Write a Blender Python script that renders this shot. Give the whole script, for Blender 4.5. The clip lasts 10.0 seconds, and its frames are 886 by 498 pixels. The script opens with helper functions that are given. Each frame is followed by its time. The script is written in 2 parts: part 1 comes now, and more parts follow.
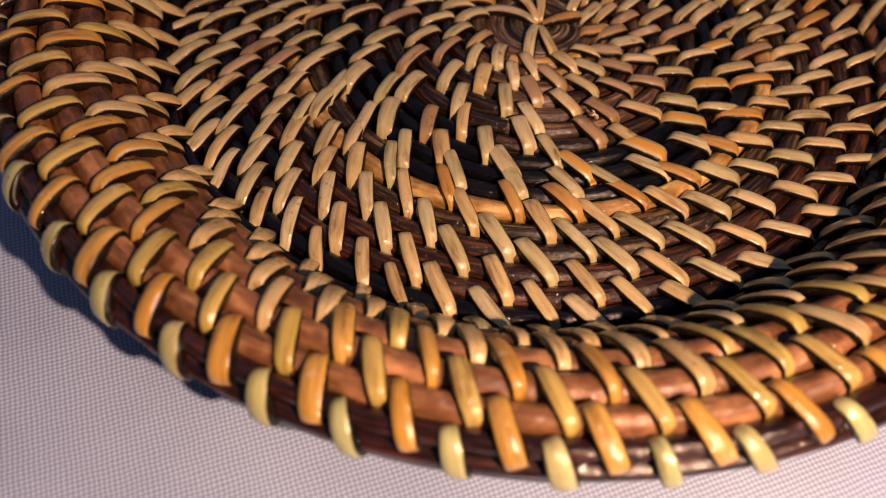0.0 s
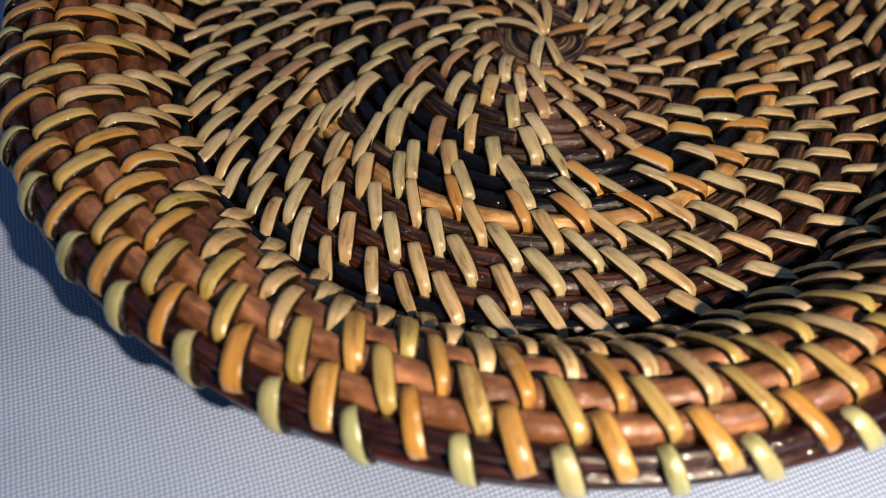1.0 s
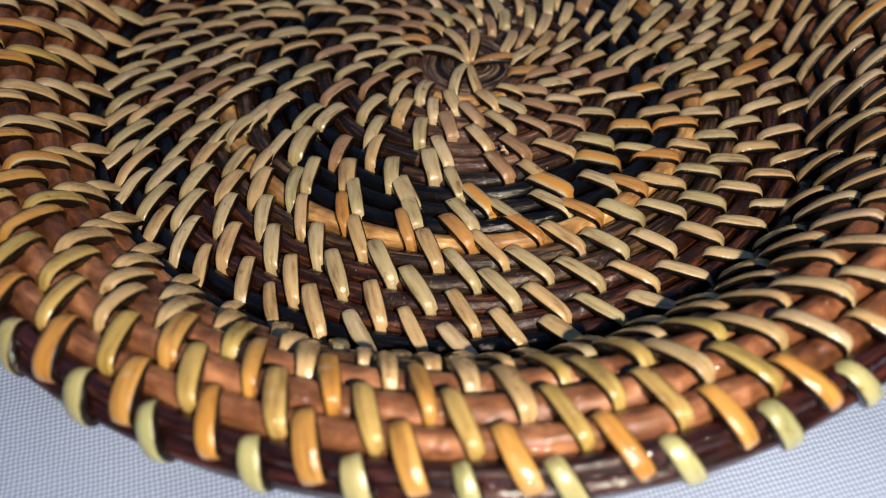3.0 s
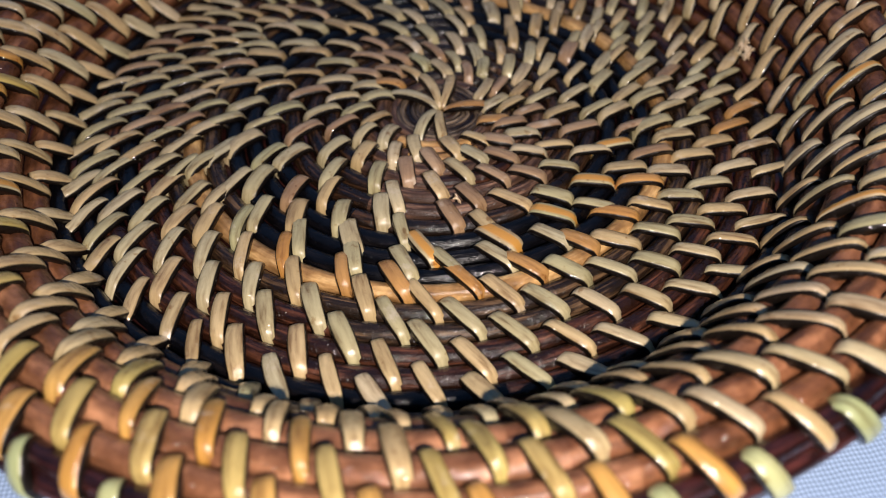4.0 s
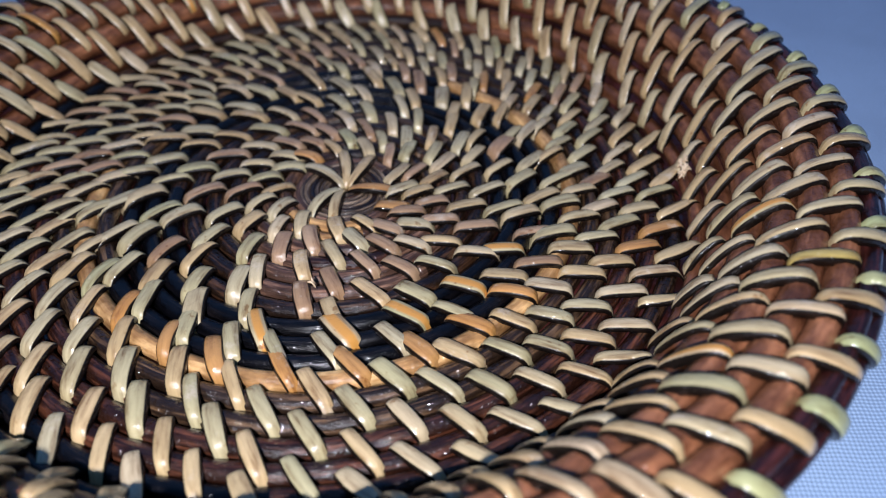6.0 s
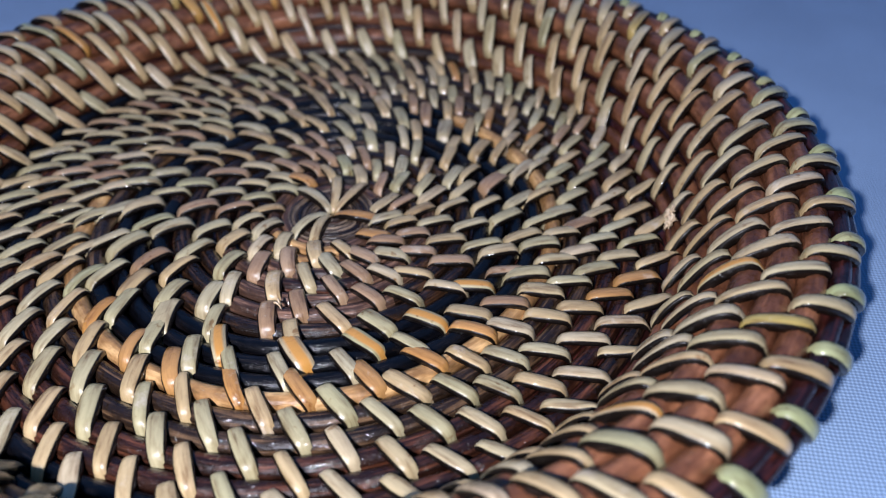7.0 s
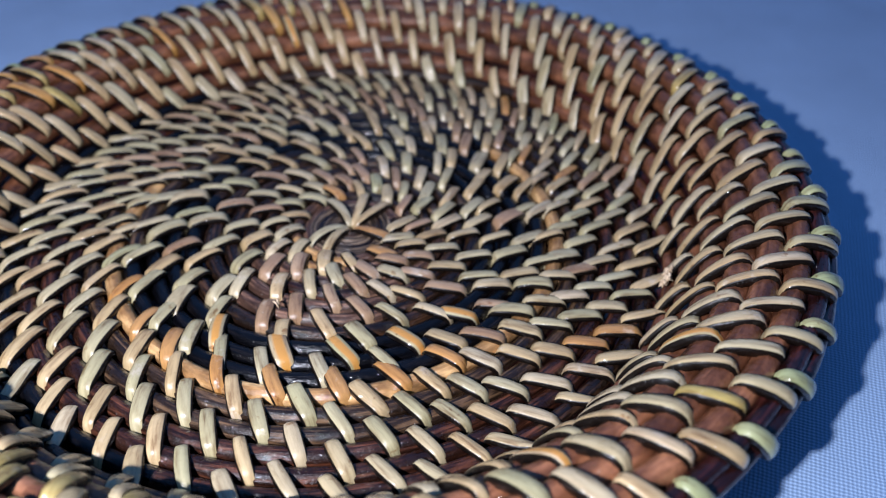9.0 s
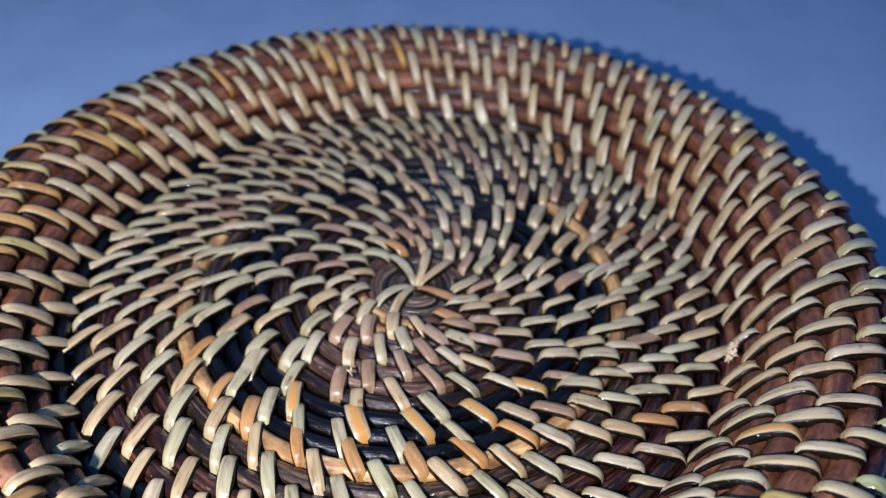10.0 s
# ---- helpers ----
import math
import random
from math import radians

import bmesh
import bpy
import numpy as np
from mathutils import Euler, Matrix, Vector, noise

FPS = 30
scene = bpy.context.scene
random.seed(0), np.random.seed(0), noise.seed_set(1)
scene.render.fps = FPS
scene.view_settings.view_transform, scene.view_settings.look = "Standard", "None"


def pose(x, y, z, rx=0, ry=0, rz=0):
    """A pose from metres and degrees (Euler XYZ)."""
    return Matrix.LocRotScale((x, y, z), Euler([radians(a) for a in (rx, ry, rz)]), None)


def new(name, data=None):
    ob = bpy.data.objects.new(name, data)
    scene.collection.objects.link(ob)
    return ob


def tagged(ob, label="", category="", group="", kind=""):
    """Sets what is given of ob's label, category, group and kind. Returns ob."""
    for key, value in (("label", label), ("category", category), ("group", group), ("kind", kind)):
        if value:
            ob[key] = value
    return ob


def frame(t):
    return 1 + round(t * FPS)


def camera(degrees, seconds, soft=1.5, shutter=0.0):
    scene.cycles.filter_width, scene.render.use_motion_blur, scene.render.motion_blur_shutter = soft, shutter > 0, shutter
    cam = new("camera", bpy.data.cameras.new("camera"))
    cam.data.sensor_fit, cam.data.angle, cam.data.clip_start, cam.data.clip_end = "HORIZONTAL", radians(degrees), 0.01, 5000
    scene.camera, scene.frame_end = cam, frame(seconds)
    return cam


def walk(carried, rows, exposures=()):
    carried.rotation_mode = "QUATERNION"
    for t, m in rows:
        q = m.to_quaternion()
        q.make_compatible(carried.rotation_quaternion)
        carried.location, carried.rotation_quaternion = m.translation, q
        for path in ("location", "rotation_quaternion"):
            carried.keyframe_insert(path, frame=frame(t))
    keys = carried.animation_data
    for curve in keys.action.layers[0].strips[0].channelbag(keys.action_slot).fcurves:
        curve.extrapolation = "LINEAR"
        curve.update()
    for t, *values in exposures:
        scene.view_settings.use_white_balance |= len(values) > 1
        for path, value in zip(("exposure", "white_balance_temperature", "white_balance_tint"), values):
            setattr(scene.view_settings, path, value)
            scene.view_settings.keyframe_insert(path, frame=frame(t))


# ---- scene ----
LENS = 60.91
# seconds, place in millimetres, turn in degrees
ROWS = [
    (0.0, -10.48, -77.45, 64.73, 34.335, -1.617, 1.259),
    (0.5, -11.35, -77.41, 65.36, 34.568, -1.510, 1.262),
    (1.0, -10.82, -77.82, 65.35, 35.015, -1.292, 1.471),
    (1.5, -7.58, -79.17, 65.08, 35.795, -0.976, 2.009),
    (2.0, -4.47, -79.48, 64.71, 36.672, -0.623, 2.968),
    (3.5, 13.19, -78.31, 61.52, 40.617, 0.629, 8.496),
    (4.0, 18.50, -75.32, 61.40, 42.149, 1.035, 11.337),
    (4.5, 25.95, -70.64, 60.40, 43.590, 1.262, 14.282),
    (5.0, 31.12, -67.30, 60.06, 44.980, 1.319, 17.256),
    (5.5, 36.53, -64.71, 60.17, 46.180, 1.196, 20.159),
    (6.0, 43.05, -62.33, 59.92, 47.328, 0.966, 23.141),
    (7.5, 55.29, -55.87, 61.29, 50.127, 0.635, 33.190),
    (8.0, 58.47, -54.92, 61.86, 50.494, 0.380, 36.410),
    (8.5, 63.48, -53.50, 62.26, 50.612, 0.180, 39.379),
    (9.0, 64.93, -51.82, 65.10, 50.486, -0.043, 41.466),
    (9.5, 63.87, -50.94, 66.89, 50.081, -0.321, 42.575),
    (10.0, 54.32, -53.12, 74.37, 48.981, -0.936, 42.291),
]
cam = camera(LENS, 10.0, soft=1.0)
MM = 0.001
walk(cam, [(t, pose(x * MM, y * MM, z * MM, a, b, c)) for t, x, y, z, a, b, c in ROWS],
     exposures=[(0.0, -0.25, 12000, 48), (0.5, -0.17, 9200, 25), (1.0, -0.15, 8350, 22), (2.0, -0.16, 7950, 20), (3.5, -0.19, 7300, 20), (4.5, 0.08, 5900, 17), (5.0, 0.14, 5700, 17), (7.5, 0.25, 5330, 18), (10.0, 0.39, 5280, 17)])
cam.data.dof.use_dof = True
cam.data.dof.focus_distance = 0.079
cam.data.dof.aperture_fstop = 24.0

# ---- light ----
world = bpy.data.worlds.new("room_light")
scene.world = world
world.use_nodes = True
tree = world.node_tree
back = tree.nodes["Background"]
# dim blue room light, with an added brighter side above and beyond the table for highlights
where = tree.nodes.new("ShaderNodeTexCoord")
toward = tree.nodes.new("ShaderNodeVectorMath")
toward.operation = "DOT_PRODUCT"
toward.inputs[1].default_value = Vector((-0.3, 0.6, 0.72)).normalized()
tree.links.new(where.outputs["Generated"], toward.inputs[0])
fade = tree.nodes.new("ShaderNodeMapRange")
fade.interpolation_type = "SMOOTHSTEP"
fade.inputs["From Min"].default_value, fade.inputs["From Max"].default_value = -0.2, 1.0
fade.inputs["To Min"].default_value, fade.inputs["To Max"].default_value = 0.02, 0.285
tree.links.new(toward.outputs["Value"], fade.inputs["Value"])
back.inputs["Color"].default_value = (0.20, 0.48, 1.0, 1)
tree.links.new(fade.outputs[0], back.inputs["Strength"])

flash = new("phone_flash", bpy.data.lights.new("phone_flash", "POINT"))
flash.data.energy = 0.98
flash.data.color = (1.0, 0.93, 0.84)
flash.data.shadow_soft_size = 0.0025
flash.location = (0.042, -0.106, 0.090)

# ---- materials ----


def nodes_of(name):
    m = bpy.data.materials.new(name)
    m.use_nodes = True
    t = m.node_tree
    return m, t, t.nodes["Principled BSDF"]


def add(t, kind, **values):
    n = t.nodes.new(kind)
    for key, value in values.items():
        if key in n.inputs:
            n.inputs[key].default_value = value
    return n


def ramp(t, stops, kind="LINEAR"):
    n = t.nodes.new("ShaderNodeValToRGB")
    n.color_ramp.interpolation = kind
    e = n.color_ramp.elements
    e[0].position, e[0].color = stops[0][0], (*stops[0][1], 1)
    e[1].position, e[1].color = stops[-1][0], (*stops[-1][1], 1)
    for at, colour in stops[1:-1]:
        e.new(at).color = (*colour, 1)
    return n


def mix(t, kind, fac, a, b):
    """Colour mix; a and b are sockets or colours, fac a socket or a number."""
    n = t.nodes.new("ShaderNodeMix")
    n.data_type, n.blend_type = "RGBA", kind
    for slot, value in ((0, fac), (6, a), (7, b)):
        if hasattr(value, "is_linked"):
            t.links.new(value, n.inputs[slot])
        else:
            n.inputs[slot].default_value = value if slot == 0 else (*value, 1)
    return n.outputs[2]


def grain_of(t, along, across, seed):
    """Streaks that run along a strip: noise over its own length and width."""
    uv = t.nodes.new("ShaderNodeUVMap")
    info = t.nodes.new("ShaderNodeObjectInfo")
    place = t.nodes.new("ShaderNodeVectorMath")
    place.operation = "MULTIPLY"
    place.inputs[1].default_value = (along, across, 1)
    t.links.new(uv.outputs[0], place.inputs[0])
    shift = t.nodes.new("ShaderNodeVectorMath")
    shift.operation = "ADD"
    scaled = t.nodes.new("ShaderNodeMath")
    scaled.operation = "MULTIPLY"
    scaled.inputs[1].default_value = 57.0 + seed
    t.links.new(info.outputs["Random"], scaled.inputs[0])
    t.links.new(place.outputs[0], shift.inputs[0])
    t.links.new(scaled.outputs[0], shift.inputs[1])
    n = add(t, "ShaderNodeTexNoise", Scale=1.0, Detail=4.0, Roughness=0.6)
    t.links.new(shift.outputs[0], n.inputs["Vector"])
    return n.outputs["Fac"], uv, info


def finish(t, bsdf, colour, grain, rough, coat, bump, drip, lumps):
    t.links.new(colour, bsdf.inputs["Base Color"])
    r = t.nodes.new("ShaderNodeMapRange")
    r.inputs["To Min"].default_value, r.inputs["To Max"].default_value = rough - 0.08, rough + 0.14
    t.links.new(grain, r.inputs["Value"])
    t.links.new(r.outputs[0], bsdf.inputs["Roughness"])
    bsdf.inputs["Coat Weight"].default_value = coat
    bsdf.inputs["Coat Roughness"].default_value = 0.09
    drops = add(t, "ShaderNodeTexNoise", Scale=lumps, Detail=2.0)
    spot_at = t.nodes.new("ShaderNodeNewGeometry")
    t.links.new(spot_at.outputs["Position"], drops.inputs["Vector"])
    runs = t.nodes.new("ShaderNodeBump")
    runs.inputs["Strength"].default_value, runs.inputs["Distance"].default_value = drip, 0.0004
    t.links.new(drops.outputs["Fac"], runs.inputs["Height"])
    t.links.new(runs.outputs[0], bsdf.inputs["Coat Normal"])
    b = t.nodes.new("ShaderNodeBump")
    b.inputs["Strength"].default_value, b.inputs["Distance"].default_value = bump, 0.0002
    t.links.new(grain, b.inputs["Height"])
    t.links.new(b.outputs[0], bsdf.inputs["Normal"])


def strip_material(name, shades, dark_edge=1.0, heart=None):
    """Varnished rattan peel: each strip takes its own shade, with faint streaks, worn flecks and near-black edges, part
    dark varnish, part painted shade.
    """
    m, t, bsdf = nodes_of(name)
    grain, uv, info = grain_of(t, 0.3, 3.4, 1.0)
    shade = ramp(t, [(i / (len(shades) - 1), s) for i, s in enumerate(shades)])
    t.links.new(info.outputs["Random"], shade.inputs[0])
    streak = ramp(t, [(0.28, (0.42, 0.33, 0.24)), (0.45, (0.86, 0.82, 0.76)), (0.58, (1.05, 1.04, 1.0)), (0.8, (1.25, 1.22, 1.18))])
    t.links.new(grain, streak.inputs[0])
    colour = mix(t, "MULTIPLY", 1.0, shade.outputs[0], streak.outputs[0])
    across = t.nodes.new("ShaderNodeSeparateXYZ")
    t.links.new(uv.outputs[0], across.inputs[0])
    if heart:
        band = ramp(t, [(0.0, (0, 0, 0)), (0.27, (0, 0, 0)), (0.37, (1, 1, 1)), (0.63, (1, 1, 1)), (0.73, (0, 0, 0))])
        t.links.new(across.outputs[1], band.inputs[0])
        colour = mix(t, "MIX", band.outputs[0], colour, heart)
    spots = add(t, "ShaderNodeTexNoise", Scale=900.0, Detail=3.0)
    geo = t.nodes.new("ShaderNodeNewGeometry")
    t.links.new(geo.outputs["Position"], spots.inputs["Vector"])
    fleck = ramp(t, [(0.66, (0, 0, 0)), (0.74, (1, 1, 1))])
    t.links.new(spots.outputs["Fac"], fleck.inputs[0])
    colour = mix(t, "MULTIPLY", fleck.outputs[0], colour, (0.62, 0.48, 0.34))
    rubbed = add(t, "ShaderNodeTexNoise", Scale=210.0, Detail=5.0, Roughness=0.7)
    t.links.new(geo.outputs["Position"], rubbed.inputs["Vector"])
    scuff = ramp(t, [(0.60, (0, 0, 0)), (0.70, (0.55, 0.55, 0.55))])
    t.links.new(rubbed.outputs["Fac"], scuff.inputs[0])
    colour = mix(t, "MIX", scuff.outputs[0], colour, (0.66, 0.57, 0.44))
    # black edges: dark varnish, and the shade of the gap beside the strip
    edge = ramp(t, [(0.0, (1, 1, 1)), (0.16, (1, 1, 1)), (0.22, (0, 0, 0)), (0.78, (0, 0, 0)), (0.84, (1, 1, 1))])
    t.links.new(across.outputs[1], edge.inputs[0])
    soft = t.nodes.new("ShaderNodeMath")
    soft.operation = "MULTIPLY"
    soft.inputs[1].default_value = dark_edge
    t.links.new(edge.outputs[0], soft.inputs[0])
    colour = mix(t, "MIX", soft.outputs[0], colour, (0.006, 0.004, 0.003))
    finish(t, bsdf, colour, grain, 0.34, 1.0, 0.3, 0.85, 1400.0)
    # the blackened edges are dull
    for slot, top, low in (("Coat Weight", 1.0, 0.6), ("Specular IOR Level", 0.5, 0.15)):
        dull = t.nodes.new("ShaderNodeMapRange")
        dull.inputs["To Min"].default_value, dull.inputs["To Max"].default_value = top, low
        t.links.new(soft.outputs[0], dull.inputs["Value"])
        t.links.new(dull.outputs[0], bsdf.inputs[slot])
    return m


def reed_material(name, dark, light, rough=0.36, streaks=6.5, lumpy=1.0, coat=0.8):
    """Split core reed: long fibrous streaks under varnish."""
    m, t, bsdf = nodes_of(name)
    grain, uv, info = grain_of(t, 0.2, streaks, 3.0)
    fine = add(t, "ShaderNodeTexNoise", Scale=420.0, Detail=4.0)
    geo = t.nodes.new("ShaderNodeNewGeometry")
    t.links.new(geo.outputs["Position"], fine.inputs["Vector"])
    body = ramp(t, [(0.32, tuple(0.5 * c for c in dark)), (0.5, dark), (0.72, tuple(1.25 * c for c in light))])
    t.links.new(grain, body.inputs[0])
    stain = ramp(t, [(0.36, (0.45, 0.4, 0.36)), (0.56, (1, 1, 1))])
    t.links.new(fine.outputs["Fac"], stain.inputs[0])
    colour = mix(t, "MULTIPLY", 0.8, body.outputs[0], stain.outputs[0])
    bsdf.inputs["Specular IOR Level"].default_value = 0.2
    finish(t, bsdf, colour, grain, rough, coat, 1.0, lumpy, 1700.0)
    return m


STRAW = [(0.538, 0.427, 0.248), (0.459, 0.391, 0.213), (0.591, 0.482, 0.305), (0.397, 0.373, 0.197), (0.564, 0.436, 0.263), (0.503, 0.455, 0.28), (0.573, 0.445, 0.287)]
PINK = [(0.545, 0.397, 0.207), (0.562, 0.425, 0.223), (0.475, 0.34, 0.163), (0.527, 0.425, 0.237)]
GREEN = [(0.48, 0.414, 0.232), (0.421, 0.374, 0.203), (0.519, 0.444, 0.267)]
BROWN = [(0.37, 0.23, 0.13), (0.44, 0.30, 0.18), (0.33, 0.20, 0.10)]
ORANGE = [(0.468, 0.225, 0.054), (0.540, 0.279, 0.081), (0.450, 0.243, 0.081)]
OLIVE = [(0.423, 0.324, 0.085), (0.468, 0.351, 0.111), (0.513, 0.378, 0.136), (0.387, 0.324, 0.098)]
YELLOW = [(0.41, 0.41, 0.20), (0.34, 0.385, 0.19), (0.44, 0.43, 0.22)]
AMBER = [(0.513, 0.261, 0.055), (0.549, 0.324, 0.091), (0.477, 0.261, 0.065)]
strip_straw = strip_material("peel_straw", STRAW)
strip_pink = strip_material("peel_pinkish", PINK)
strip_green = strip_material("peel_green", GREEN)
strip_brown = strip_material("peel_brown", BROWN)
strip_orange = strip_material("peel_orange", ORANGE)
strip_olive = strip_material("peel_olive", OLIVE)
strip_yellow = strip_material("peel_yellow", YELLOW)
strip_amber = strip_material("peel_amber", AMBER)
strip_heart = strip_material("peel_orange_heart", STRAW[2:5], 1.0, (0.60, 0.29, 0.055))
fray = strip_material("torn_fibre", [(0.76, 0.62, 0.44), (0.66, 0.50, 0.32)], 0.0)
reed_black = reed_material("reed_black", (0.0029, 0.0029, 0.0043), (0.0090, 0.0070, 0.0070), 0.22, 6.5, 0.6, 0.35)
reed_tan = reed_material("reed_tan", (0.46, 0.25, 0.09), (0.70, 0.45, 0.19), 0.34, 2.5)
reed_grey = reed_material("reed_grey_brown", (0.024, 0.013, 0.007), (0.15, 0.085, 0.040))
reed_maroon = reed_material("reed_maroon", (0.024, 0.008, 0.004), (0.13, 0.045, 0.021))
reed_umber = reed_material("reed_umber", (0.013, 0.0065, 0.0035), (0.095, 0.044, 0.02))
reed_rust = reed_material("reed_rust", (0.145, 0.055, 0.024), (0.28, 0.118, 0.055), 0.38, 3.0)
reed_ginger = reed_material("reed_ginger", (0.20, 0.078, 0.034), (0.36, 0.155, 0.072), 0.36, 3.0)
# front rim reed: orange-tan, lightened further for the brightness of the near flash
reed_ginger_lit = reed_material("reed_ginger_lit", (0.27, 0.115, 0.055), (0.46, 0.22, 0.11), 0.34, 2.5)
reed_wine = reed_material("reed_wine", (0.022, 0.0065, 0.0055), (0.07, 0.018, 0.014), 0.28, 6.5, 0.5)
reed_fawn = reed_material("reed_fawn", (0.08, 0.042, 0.027), (0.29, 0.16, 0.10))
core_pale = reed_material("core_fibre_pale", (0.06, 0.040, 0.026), (0.32, 0.23, 0.15), 0.3)

# ---- tablecloth ----


def cloth_material():
    m, t, bsdf = nodes_of("woven_cloth")
    geo = t.nodes.new("ShaderNodeNewGeometry")
    turn = t.nodes.new("ShaderNodeMapping")
    turn.inputs["Rotation"].default_value = (0, 0, radians(24))
    t.links.new(geo.outputs["Position"], turn.inputs["Vector"])
    warp = add(t, "ShaderNodeTexNoise", Scale=420.0, Detail=3.0)
    t.links.new(turn.outputs[0], warp.inputs["Vector"])
    bent = t.nodes.new("ShaderNodeVectorMath")
    bent.operation = "MULTIPLY_ADD"
    bent.inputs[1].default_value = (0.00035, 0.00035, 0)
    t.links.new(warp.outputs["Color"], bent.inputs[0])
    t.links.new(turn.outputs[0], bent.inputs[2])
    parts = t.nodes.new("ShaderNodeSeparateXYZ")
    t.links.new(bent.outputs[0], parts.inputs[0])
    sines = []
    for axis in (0, 1):
        k = t.nodes.new("ShaderNodeMath")
        k.operation = "MULTIPLY"
        k.inputs[1].default_value = math.pi / 0.0003
        t.links.new(parts.outputs[axis], k.inputs[0])
        s = t.nodes.new("ShaderNodeMath")
        s.operation = "SINE"
        t.links.new(k.outputs[0], s.inputs[0])
        sines.append(s.outputs[0])
    product = t.nodes.new("ShaderNodeMath")
    product.operation = "MULTIPLY"
    t.links.new(sines[0], product.inputs[0])
    t.links.new(sines[1], product.inputs[1])
    knot = t.nodes.new("ShaderNodeMapRange")
    knot.inputs["From Min"].default_value = -1
    t.links.new(product.outputs[0], knot.inputs["Value"])
    wide = add(t, "ShaderNodeTexNoise", Scale=55.0, Detail=5.0)
    t.links.new(turn.outputs[0], wide.inputs["Vector"])
    tone = ramp(t, [(0.0, (0.228, 0.32, 0.475)), (0.55, (0.32, 0.45, 0.655)), (1.0, (0.445, 0.61, 0.85))])
    t.links.new(knot.outputs[0], tone.inputs[0])
    blot = ramp(t, [(0.3, (0.86, 0.86, 0.88)), (0.7, (1.05, 1.04, 1.04))])
    t.links.new(wide.outputs["Fac"], blot.inputs[0])
    t.links.new(mix(t, "MULTIPLY", 1.0, tone.outputs[0], blot.outputs[0]), bsdf.inputs["Base Color"])
    bsdf.inputs["Roughness"].default_value = 0.5
    bsdf.inputs["Sheen Weight"].default_value = 0.15
    b = t.nodes.new("ShaderNodeBump")
    b.inputs["Strength"].default_value, b.inputs["Distance"].default_value = 0.35, 0.0002
    t.links.new(knot.outputs[0], b.inputs["Height"])
    t.links.new(b.outputs[0], bsdf.inputs["Normal"])
    return m


def build_cloth():
    """One sheet with slight waves away from the tray."""
    n, size = 90, 0.8
    xs = [size * (2 * i / n - 1) * abs(2 * i / n - 1) for i in range(n + 1)]
    verts = []
    for y in xs:
        for x in xs:
            far = max(0.0, min(1.0, (math.hypot(x, y) - 0.09) / 0.3))
            verts.append((x, y, 0.004 * far * noise.noise((x * 5, y * 5, 2.0))))
    faces = [(j * (n + 1) + i, j * (n + 1) + i + 1, (j + 1) * (n + 1) + i + 1, (j + 1) * (n + 1) + i) for j in range(n) for i in range(n)]
    me = bpy.data.meshes.new("ground")
    me.from_pydata(verts, [], faces)
    me.polygons.foreach_set("use_smooth", [True] * len(faces))
    me.materials.append(cloth_material())
    return tagged(new("ground", me), "pale blue-grey woven tablecloth lying flat", "tablecloth", kind="structure")


build_cloth()

# ---- coiled tray ----
# Rows of the coil from the middle outwards: radius and height of each row's top, in millimetres.
ROW_U = list(range(29))
ROW_R = [3.9, 6.1, 8.2, 10.2, 12.2, 14.6, 16.8, 19.2, 21.5, 23.8, 26.1, 28.8, 31.1, 33.6, 36.0, 38.6, 41.1, 43.6, 45.1,
         47.2, 49.9, 53.0, 56.3, 59.1, 60.8, 60.2, 58.4, 56.4, 54.2]
ROW_H = [2.2] * 11 + [2.55] + [2.2] * 5 + [2.35, 4.8, 8.4, 11.3, 13.0, 13.5, 13.0, 11.3, 9.0, 6.4, 3.8, 1.3]
# how much of the middle's offset each row still has
ROW_C = [1.0, 1.0, 0.97, 0.93, 0.89, 0.83, 0.78, 0.7, 0.62, 0.54, 0.47, 0.41, 0.36, 0.3, 0.24, 0.18, 0.12, 0.06] + [0.0] * 11
LAST = 24
FINE = np.arange(-2, 30.01, 0.05)


def rounded(row, soft):
    """A row table made smooth, so that the coil turns from base to wall in a curve."""
    ends = np.interp(FINE, ROW_U, row)
    ends += np.where(FINE < 0, FINE * (row[1] - row[0]), 0) + np.where(FINE > 28, (FINE - 28) * (row[-1] - row[-2]), 0)
    near = np.exp(-0.5 * (np.arange(-40, 41) * 0.05 / soft) ** 2)
    wide = np.pad(ends, 40, mode="edge")
    return np.convolve(wide, near / near.sum(), mode="valid")


FINE_R, FINE_H = rounded(ROW_R, 0.3), rounded(ROW_H, 0.3)
MIDDLE = (1.8, 0.8)
# the rim stands a little higher on one side
RIM_TILT, RIM_HIGH = 0.6, radians(25)
SEAM = radians(60)


def turned(th):
    """How far round the coil an angle lies, from 0 at the seam, clockwise, to 1 back at it."""
    return ((SEAM - th) % (2 * math.pi)) / (2 * math.pi)


def row_at(k, done):
    """The row of the spiral after a part of turn k: full pitch in the flat base, closed rings in the wall and rim."""
    if k < 1:
        return 0.55 + 0.45 * done
    return k + done * float(np.interp(k, [14, 15, 16, 17, 18], [1.0, 0.9, 0.7, 0.4, 0.0]))


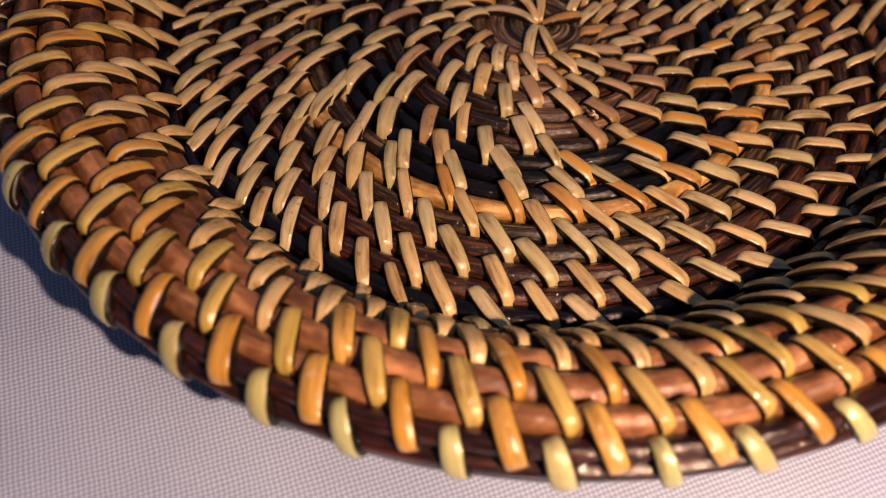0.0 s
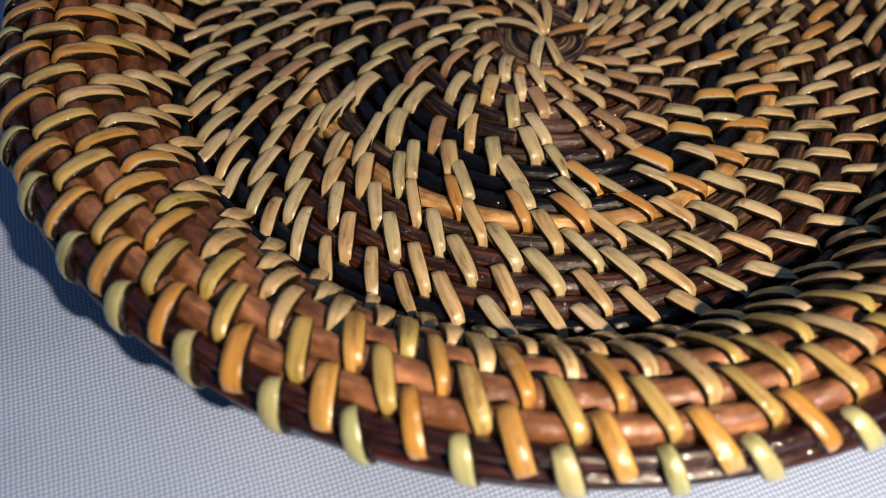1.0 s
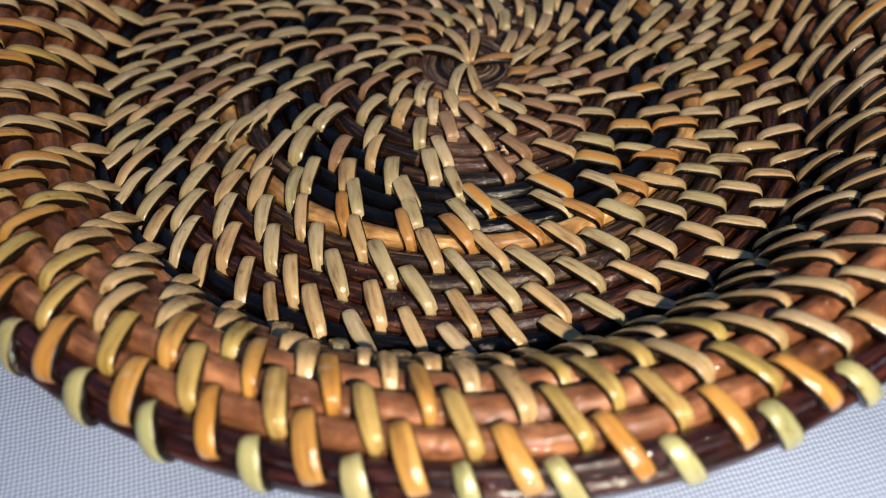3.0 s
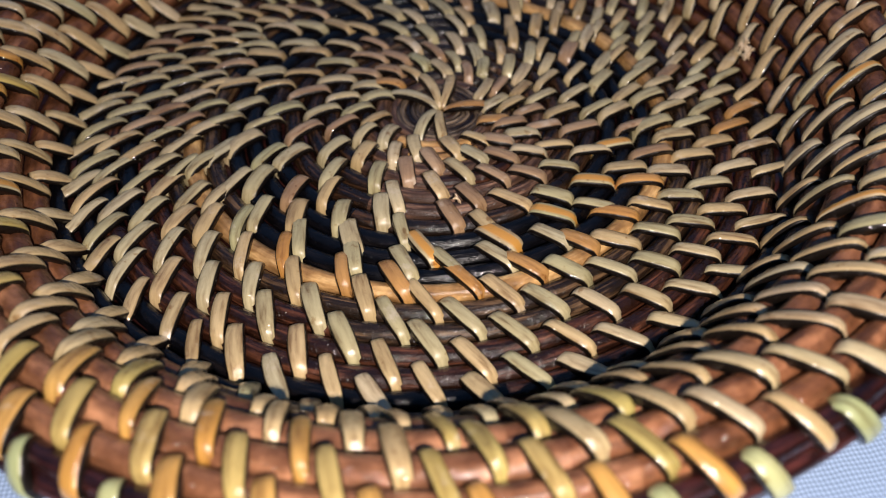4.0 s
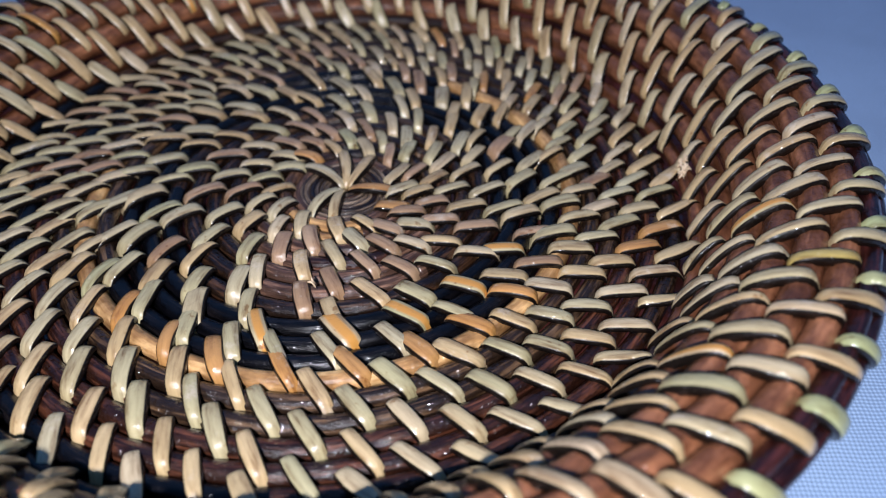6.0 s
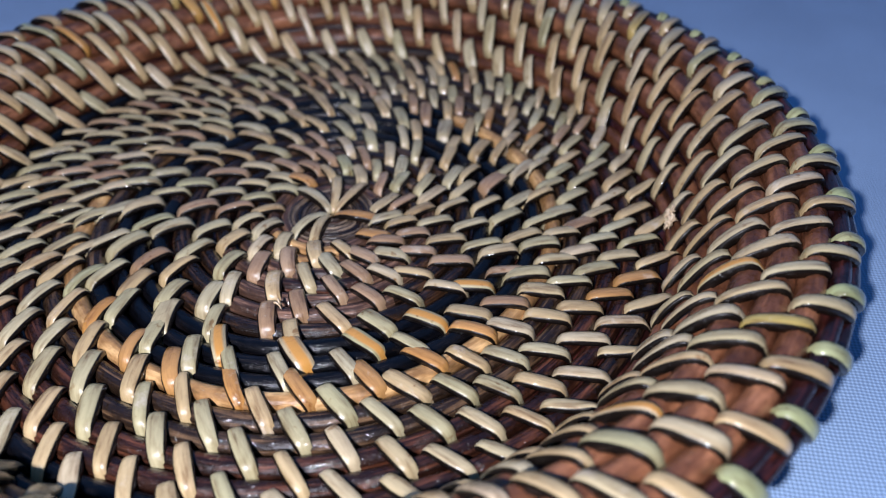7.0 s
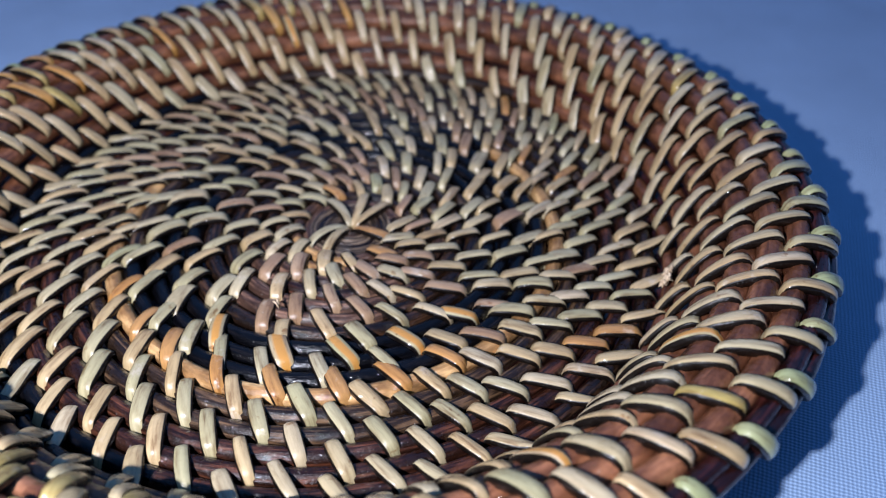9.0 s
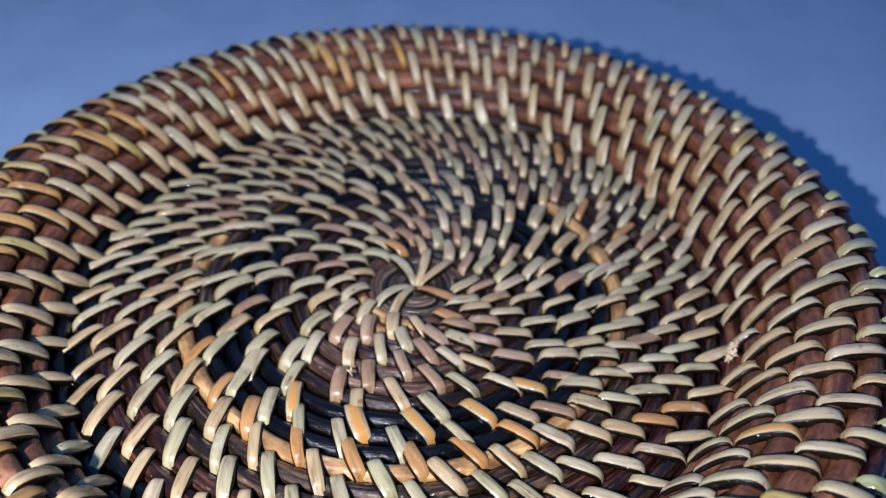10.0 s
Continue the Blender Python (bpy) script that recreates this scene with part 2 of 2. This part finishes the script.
def spot(u, th):
    """Place on the upper surface at row u and angle th, and the way across the rows and up from it."""
    def at(v):
        r, h = np.interp(v, FINE, FINE_R), np.interp(v, FINE, FINE_H)
        keep = float(np.interp(v, ROW_U, ROW_C))
        wob = 0.3 * noise.noise((math.cos(th) * 1.7, math.sin(th) * 1.7, v * 0.31))
        x = MIDDLE[0] * keep + (r + wob) * math.cos(th)
        y = MIDDLE[1] * keep + (r + wob) * math.sin(th)
        tilt = RIM_TILT * math.cos(th - RIM_HIGH) * min(1.0, max(0.0, (v - 16) / 4), max(0.0, (28 - v) / 4))
        z = h + tilt + 0.2 * noise.noise((math.cos(th) * 1.3 + 7, math.sin(th) * 1.3, v * 0.2))
        return Vector((x, y, z))
    p = at(u)
    across = at(min(28, u + 0.45)) - at(max(0, u - 0.45))
    across.normalize()
    along = Vector((-math.sin(th), math.cos(th), 0))
    up = along.cross(across) * -1
    return p, across, along, up.normalized()


def strip_mesh(name, rings, uvs, material, closed=False):
    """A strip from rings of points, with its length and breadth as UV."""
    n = len(rings[0])
    verts = [tuple(p * MM) for ring in rings for p in ring]
    faces, where = [], []
    steps = len(rings) if closed else len(rings) - 1
    for i in range(steps):
        k = (i + 1) % len(rings)
        for j in range(n):
            m = (j + 1) % n
            faces.append((i * n + j, i * n + m, k * n + m, k * n + j))
            u0, u1 = uvs[0] * i, uvs[0] * (i + 1)
            v0, v1 = uvs[1][j], uvs[1][j + 1]
            where += [(u0, v0), (u0, v1), (u1, v1), (u1, v0)]
    if not closed:
        faces += [tuple(range(n))[::-1], tuple((len(rings) - 1) * n + j for j in range(n))]
        where += [(0.0, 0.5)] * n + [(uvs[0] * steps, 0.5)] * n
    me = bpy.data.meshes.new(name)
    me.from_pydata(verts, [], faces)
    layer = me.uv_layers.new(name="UVMap")
    layer.data.foreach_set("uv", [c for w in where for c in w])
    me.polygons.foreach_set("use_smooth", [True] * len(faces))
    for one in material if isinstance(material, (list, tuple)) else [material]:
        me.materials.append(one)
    return me


SIDES = 12


def coil_mesh(k, tall, reeds):
    """The core reed of turn k; reeds lists (start within the turn, material)."""
    steps = max(60, int(14 + 4.2 * np.interp(k, ROW_U, ROW_R)))
    rings = []
    for i in range(steps + 1):
        done = i / steps
        th = SEAM - 2 * math.pi * done
        u = row_at(k, done)
        p, across, along, up = spot(u, th)
        fat = 1 + 0.07 * noise.noise((math.cos(th) * 6, math.sin(th) * 6, u * 3.1))
        wide = 0.225 * (spot(u + 1, th)[0] - spot(max(0, u - 1), th)[0]).length
        if k < 1:
            wide, fat = 1.1, 0.7 + 0.3 * done
        mid = p - up * tall
        rings.append([mid + across * (wide * fat * math.sin(a)) + up * (tall * fat * math.cos(a) + 0.1 * noise.noise((math.cos(th) * 14, math.sin(th) * 14, u + a)))
                      for a in [2 * math.pi * j / SIDES for j in range(SIDES)]])
    step = 2 * math.pi * max(4.0, np.interp(k, ROW_U, ROW_R)) / steps
    me = strip_mesh("coil", rings, (step, [j / SIDES * 2 for j in range(SIDES + 1)]), [m for _, m in reeds])
    starts = [s for s, _ in reeds]
    index = []
    for i in range(steps):
        index += [max(j for j, s in enumerate(starts) if s <= i / steps + 1e-6)] * SIDES
    me.polygons.foreach_set("material_index", index + [0, len(reeds) - 1])
    return me


def stitch_mesh(k, th, width, tang, lift, material, lean=0.0):
    """One strip of peel sewn over rows k - 1 and k; th is where its outer end ducks between the rows, tang how far it leans along the coil."""
    n, rings = 13, []
    u = row_at(k, turned(th))
    if k == 17:
        u = 17.0
    inner, outer = (u - (1.35 if k == 20 else 1.5 if k > 20 else 1.6), u + (0.53 if k < 23 else 0.85)) if k not in (17, 18, 19) else (u - {17: 1.6, 18: 1.3, 19: 1.3}[k], u + {17: 0.25, 18: 0.35, 19: 0.45}[k])
    mid_u, half = (inner + outer) / 2, (outer - inner) / 2
    r = max(2.0, np.interp(mid_u, ROW_U, ROW_R))
    mid_th = th - 0.5 * tang / max(r, 5.0)
    begin, end = (spot(mid_u + half * e, mid_th + 0.5 * tang * e / max(r, 5.0))[0] for e in (-1, 1))
    pitch = (end - begin).length / (2 * half)
    for i in range(n):
        s = -1 + 2 * i / (n - 1)
        s = math.copysign(abs(s) ** 0.7, s)
        v = min(27.9, max(0.0, mid_u + half * s))
        a = mid_th + 0.5 * tang * s / max(r, 5.0)
        p, across, along, up = spot(v, a)
        if k == 18:
            # drawn tight over the hollow between base and wall
            p = p.lerp(begin.lerp(end, 0.5 + 0.5 * s), 0.3 * (1 - s * s))
        high = lift * (1 - s * s) - (0.5 if k in (17, 18, 19) else 1.5) * abs(s) ** 9 + 0.1
        side = (along - across * (0.5 * tang / (pitch * half))).normalized()
        w = width * (1.04 - float(np.interp(k, [7, 13], [0.1, 0.3])) * abs(s) ** 2.5) * (1 + 0.06 * noise.noise((th * 9, u, s * 2)))
        roll = lean * s + 0.06 * noise.noise((u * 5, th * 7, s))
        base = p + up * high
        ring, deep = [], 0.5 if k < 20 else 0.85
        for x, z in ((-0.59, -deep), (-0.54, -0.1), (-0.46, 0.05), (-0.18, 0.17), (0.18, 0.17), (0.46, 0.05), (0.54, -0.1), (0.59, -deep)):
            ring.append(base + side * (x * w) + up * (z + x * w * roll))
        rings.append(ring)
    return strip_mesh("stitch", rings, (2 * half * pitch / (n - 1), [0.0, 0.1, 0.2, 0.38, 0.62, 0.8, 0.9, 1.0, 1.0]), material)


def part(name, me, parent, label=""):
    ob = new(name, me)
    ob.parent = parent
    return tagged(ob, label) if label else ob


def told(peel):
    """What sets a stitch apart from the straw-coloured ones."""
    return {strip_orange: "orange-brown rattan peel stitch", strip_heart: "pale peel stitch with an orange stripe along it",
            strip_green: "pale green peel stitch", strip_brown: "brown peel stitch", strip_yellow: "yellow-green peel stitch on the lip", strip_amber: "glossy amber peel stitch", strip_olive: "olive-green peel stitch"}.get(peel, "")


tray = tagged(new("tray"), "round coiled rattan tray with a raised rim on a tablecloth", "tray")
rng = random.Random(5)

ROW_REEDS = {
    0: [(0, reed_fawn)], 1: [(0, reed_umber), (0.2, reed_fawn), (0.3, reed_tan), (0.5, reed_fawn), (0.7, reed_umber)],
    2: [(0, reed_grey), (0.2, reed_fawn), (0.3, reed_tan), (0.45, reed_fawn), (0.6, reed_umber)],
    3: [(0, reed_grey), (0.2, reed_fawn), (0.5, reed_umber), (0.8, reed_grey)], 4: [(0, reed_fawn), (0.25, reed_maroon), (0.4, reed_fawn), (0.5, reed_umber)],
    5: [(0, reed_umber), (0.2, reed_fawn), (0.45, reed_umber), (0.7, reed_grey)], 6: [(0, reed_umber), (0.25, reed_fawn), (0.45, reed_umber), (0.8, reed_black)],
    7: [(0, reed_black), (0.15, reed_umber), (0.45, reed_black), (0.6, reed_umber), (0.75, reed_black)], 8: [(0, reed_black)],
    9: [(0, reed_black)], 10: [(0, reed_black), (0.52, reed_grey), (0.68, reed_black), (0.93, reed_tan)],
    11: [(0, reed_tan), (0.62, reed_grey), (0.75, reed_umber)], 12: [(0, reed_grey), (0.66, reed_umber), (0.85, reed_grey)],
    13: [(0, reed_umber), (0.12, reed_grey), (0.42, reed_maroon), (0.62, reed_umber), (0.8, reed_grey)],
    14: [(0, reed_maroon), (0.55, reed_black), (0.72, reed_umber)],
    15: [(0, reed_maroon), (0.55, reed_black), (0.6, reed_maroon), (0.75, reed_umber)],
    # rows 16 and 17: the black at the front paints in the rim's shadow
    16: [(0, reed_umber), (0.2, reed_maroon), (0.35, reed_black), (0.7, reed_umber)], 17: [(0, reed_rust), (0.2, reed_umber), (0.4, reed_black), (0.7, reed_umber), (0.9, reed_rust)],
    18: [(0, reed_rust), (0.3, reed_ginger), (0.6, reed_rust)], 19: [(0, reed_rust), (0.62, reed_ginger), (0.8, reed_rust)],
    20: [(0, reed_rust), (0.18, reed_ginger), (0.36, reed_ginger_lit), (0.52, reed_rust)], 21: [(0, reed_rust), (0.2, reed_ginger), (0.35, reed_ginger_lit), (0.56, reed_rust)],
    22: [(0, reed_rust), (0.14, reed_ginger), (0.34, reed_ginger_lit), (0.55, reed_ginger), (0.62, reed_rust)], 23: [(0, reed_wine)],
    24: [(0, reed_wine)], 25: [(0, reed_wine)], 26: [(0, reed_wine)], 27: [(0, reed_wine)], 28: [(0, reed_wine)],
}


def coil_rows():
    coils = {}
    for u in range(0, 29):
        coils[u] = part("coil", coil_mesh(u, 1.1 if u < 17 else 1.6, ROW_REEDS[u]), tray, "dark varnished core reed of the base" if u < 18 else "reddish brown varnished core reed of the rim")
    return coils


coils = coil_rows()


def underside():
    """An added dark sheet below the rows, standing in for the shade in the gaps between them."""
    n, rings = 120, []
    for i in range(n):
        th = 2 * math.pi * i / n
        ring = []
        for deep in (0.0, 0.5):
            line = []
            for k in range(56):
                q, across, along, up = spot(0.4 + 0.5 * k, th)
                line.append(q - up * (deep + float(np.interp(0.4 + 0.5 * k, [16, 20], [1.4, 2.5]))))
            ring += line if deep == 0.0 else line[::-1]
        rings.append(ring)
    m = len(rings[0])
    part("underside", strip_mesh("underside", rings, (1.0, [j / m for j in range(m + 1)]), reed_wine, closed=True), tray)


underside()


def pick(u, th):
    """The peel of a stitch: which family of colour, by row and place."""
    turn = math.degrees(th) % 360
    c = rng.random()
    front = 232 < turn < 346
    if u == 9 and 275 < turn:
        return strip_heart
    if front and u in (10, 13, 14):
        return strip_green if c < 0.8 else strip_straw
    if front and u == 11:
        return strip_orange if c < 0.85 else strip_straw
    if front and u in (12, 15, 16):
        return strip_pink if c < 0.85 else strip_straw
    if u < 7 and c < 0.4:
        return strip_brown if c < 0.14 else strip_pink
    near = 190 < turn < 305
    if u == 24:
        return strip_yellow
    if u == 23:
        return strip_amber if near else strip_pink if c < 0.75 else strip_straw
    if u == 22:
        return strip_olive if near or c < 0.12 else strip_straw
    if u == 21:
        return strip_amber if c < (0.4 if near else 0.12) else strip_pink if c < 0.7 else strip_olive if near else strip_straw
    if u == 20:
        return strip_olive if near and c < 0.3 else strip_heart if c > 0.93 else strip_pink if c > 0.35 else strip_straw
    if u in (17, 18, 19):
        return strip_pink if c < 0.6 else strip_straw
    return strip_pink if c < 0.26 else strip_green if c < 0.52 else strip_orange if c < 0.55 else strip_brown if c < 0.68 else strip_straw


FULL = 2 * math.pi
# number along the row and angle in degrees of some stitches: in the lip, in the outer base and in the row with striped stitches
LIP = ([0, 4, 8, 12, 17, 23, 26, 29, 33, 37, 41, 46, 48], [4.4, 35.3, 65.3, 93.3, 133.3, 176.3, 196.3, 218.3, 248.3, 277.3, 307.3, 348.3, 364.4])
BASE = ([0, 1, 2, 3, 4, 5, 6, 7, 8, 9, 10, 12, 13, 20, 30, 31, 33, 34, 35],
        [246, 258.5, 272, 284.5, 298, 312, 326, 338, 350, 362, 373, 391, 402, 466, 558, 567, 584, 594, 606])
HEART = ([0, 1, 2, 3, 4, 5, 6, 7, 20], [246, 264, 283, 303, 320, 338, 356, 373, 606])


def ends_of(table, shift):
    """Angles of a row's outer ends, moved along by a part of a stitch."""
    at, deg = table
    span = at[-1]
    out = []
    for i in range(span):
        j = (i + shift) % span
        out.append(radians(float(np.interp(j, at, deg))) % FULL)
    return sorted(out)


def between(ends, count, share=0.5):
    """The next row's ends fall between those of its neighbour; the closest are left out, the widest gaps take one more."""
    n = len(ends)
    gaps = [(ends[(i + 1) % n] - a) % FULL for i, a in enumerate(ends)]
    order = sorted(range(n), key=lambda i: gaps[i] * (1 + 0.02 * math.sin(7 * i)))
    drop = set()
    for i in order:
        if len(drop) < n - count and not {(i - 1) % n, (i + 1) % n} & drop:
            drop.add(i)
    more = set(order[n - max(0, count - n):]) if count > n else set()
    now = []
    for i, a in enumerate(ends):
        if i not in drop:
            now += [a + gaps[i] * f for f in ((0.27, 0.75) if i in more else (share,))]
    now = sorted(a % FULL for a in now)
    for _ in range(4 if count != n else 0):
        n = len(now)
        now = [a + 0.2 * (((now[(i + 1) % n] - a) % FULL) - ((a - now[i - 1]) % FULL)) for i, a in enumerate(now)]
    return sorted(a % FULL for a in now)


def row_ends():
    rows = {9: ends_of(HEART, 0.0)}
    for u in range(12, 18):
        rows[u] = ends_of(BASE, 0.5 * (u % 2))
    for u in range(18, LAST + 1):
        rows[u] = ends_of(LIP, 0.5 * ((LAST - u) % 2))
    rows[11] = between(rows[12], 31)
    rows[10] = between(rows[9], 24)
    for u, count in ((8, 17), (7, 15), (6, 14), (5, 14), (4, 14), (3, 14), (2, 13)):
        rows[u] = between(rows[u + 1], count)
    return rows


def sew():
    for u, ends in sorted(row_ends().items()):
        r = ROW_R[u]
        for a in ends:
            a += rng.uniform(-0.3, 0.3) / r
            width = np.interp(u, [2, 6, 8.6, 9, 9.4, 14, 17, 18, 20, 24], [1.4, 1.42, 1.45, 1.75, 1.48, 1.42, 1.42, 1.7, 1.52, 1.55]) * rng.uniform(0.82, 1.15) * (1 + (0.1 if u < 18 else 0.02) * max(0.0, -math.sin(a)))
            tang = np.interp(u, [2, 6, 12, 17, 18, 20, 21, 24], [2.6, 2.8, 2.9, 2.9, 1.8, 1.9, 2.4, 2.5]) * rng.uniform(0.75, 1.25) + 0.9 * max(0.0, -math.cos(a - radians(60))) * (1 if 8 < u < 18 else 0)
            lift = rng.uniform(0.3, 0.52) if u < 17 else rng.uniform(0.3, 0.45) if u < 20 else rng.uniform(0.25, 0.5)
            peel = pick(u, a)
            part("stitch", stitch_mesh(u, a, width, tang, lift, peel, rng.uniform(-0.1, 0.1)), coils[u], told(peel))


# strips that fan out from the hole: angle, peel, breadth and how far out they reach
HUB = ((166, strip_straw, 1.5, 8.6), (124, strip_pink, 1.5, 9.2), (92, strip_pink, 1.4, 8.4), (18, strip_orange, 1.5, 7.2), (256, strip_straw, 1.5, 6.8), (287, strip_pink, 1.4, 7.4))


def hub_strip(deg, reach, width, material):
    """A strip that climbs out of the hole, lies over the wound fibres and ducks into the coil."""
    rings, n = [], 12
    for i in range(n):
        f = i / (n - 1)
        r = 0.4 + (reach - 0.4) * f
        th = radians(deg) - 0.22 * (1 - f)
        out, along = Vector((math.cos(th), math.sin(th), 0)), Vector((-math.sin(th), math.cos(th), 0))
        c = Vector((MIDDLE[0], MIDDLE[1], 2.35 + 0.45 * math.sin(math.pi * min(1, f * 1.15)) - 1.4 * f ** 10 - 0.5 * (1 - f) ** 10)) + out * r
        w = width * (0.65 + 0.35 * min(1.0, 2.2 * f))
        rings.append([c + along * (x * w) + Vector((0, 0, z)) for x, z in
                      ((-0.6, -0.5), (-0.51, -0.02), (-0.42, 0.14), (-0.17, 0.24), (0.17, 0.24), (0.42, 0.14), (0.51, -0.02), (0.6, -0.5))])
    return strip_mesh("stitch", rings, (reach / (n - 1), [0.0, 0.1, 0.2, 0.38, 0.62, 0.8, 0.9, 1.0, 1.0]), material)


def middle():
    """The start of the coil: thin fibres wound round a small hole, held by strips that fan out from it."""
    for k in range(8):
        r0, n, rings = 1.0 + 0.6 * k, 48, []
        for i in range(n):
            th = 2 * math.pi * i / n
            lift = 1.75 - 0.04 * abs(k - 4) + 0.18 * noise.noise((math.cos(th) * 2, math.sin(th) * 2, k * 1.7))
            out = Vector((math.cos(th), math.sin(th), 0))
            c = Vector((MIDDLE[0], MIDDLE[1], lift)) + out * (r0 + 0.25 * th / (2 * math.pi))
            rings.append([c + out * (0.4 * math.sin(a)) + Vector((0, 0, 0.45 * math.cos(a))) for a in [2 * math.pi * j / 8 for j in range(8)]])
        part("core_fibre", strip_mesh("core_fibre", rings, (2 * math.pi * r0 / n, [j / 8 for j in range(9)]), (core_pale, reed_umber, core_pale, core_pale)[k % 4], closed=True), tray)
    for deg, mat, wide, far in HUB:
        part("stitch", hub_strip(deg, far, wide, mat), coils[1])


def fibre_mesh(start, ahead, side, length, thick, curl):
    """One thin torn fibre that bends away from where it is rooted."""
    rings = []
    for i in range(7):
        f = i / 6
        c = start + ahead * (length * f) + side * (curl * f * f) + Vector((0, 0, 0.5 * math.sin(2.6 * f)))
        fat = thick * (1 - 0.75 * f)
        rings.append([c + side * (fat * math.cos(a)) + Vector((0, 0, fat * math.sin(a))) for a in [2 * math.pi * j / 5 for j in range(5)]])
    return strip_mesh("loose_fibre", rings, (length / 6, [j / 5 for j in range(6)]), fray)


def frayed_ends():
    """Tufts of torn fibre at the foot of the wall and on the rim."""
    for u, deg, count, size in ((17.3, 23, 26, 0.95), (17.45, 25, 20, 0.85), (6.4, 290, 3, 1.0)):
        q, across, along, up = spot(u, radians(deg))
        root = q + up * 0.5
        for _ in range(count):
            turn = rng.uniform(0, 2 * math.pi)
            ahead = (across * math.cos(turn) + along * math.sin(turn) + up * rng.uniform(0.0, 0.7)).normalized()
            side = ahead.cross(Vector((0, 0, 1))).normalized()
            part("loose_fibre", fibre_mesh(root + ahead * 0.1, ahead, side, size * rng.uniform(0.5, 1.1), rng.uniform(0.18, 0.38), rng.uniform(-0.6, 0.6)), coils[round(u)], "torn pale fibre end")


sew()
middle()
frayed_ends()
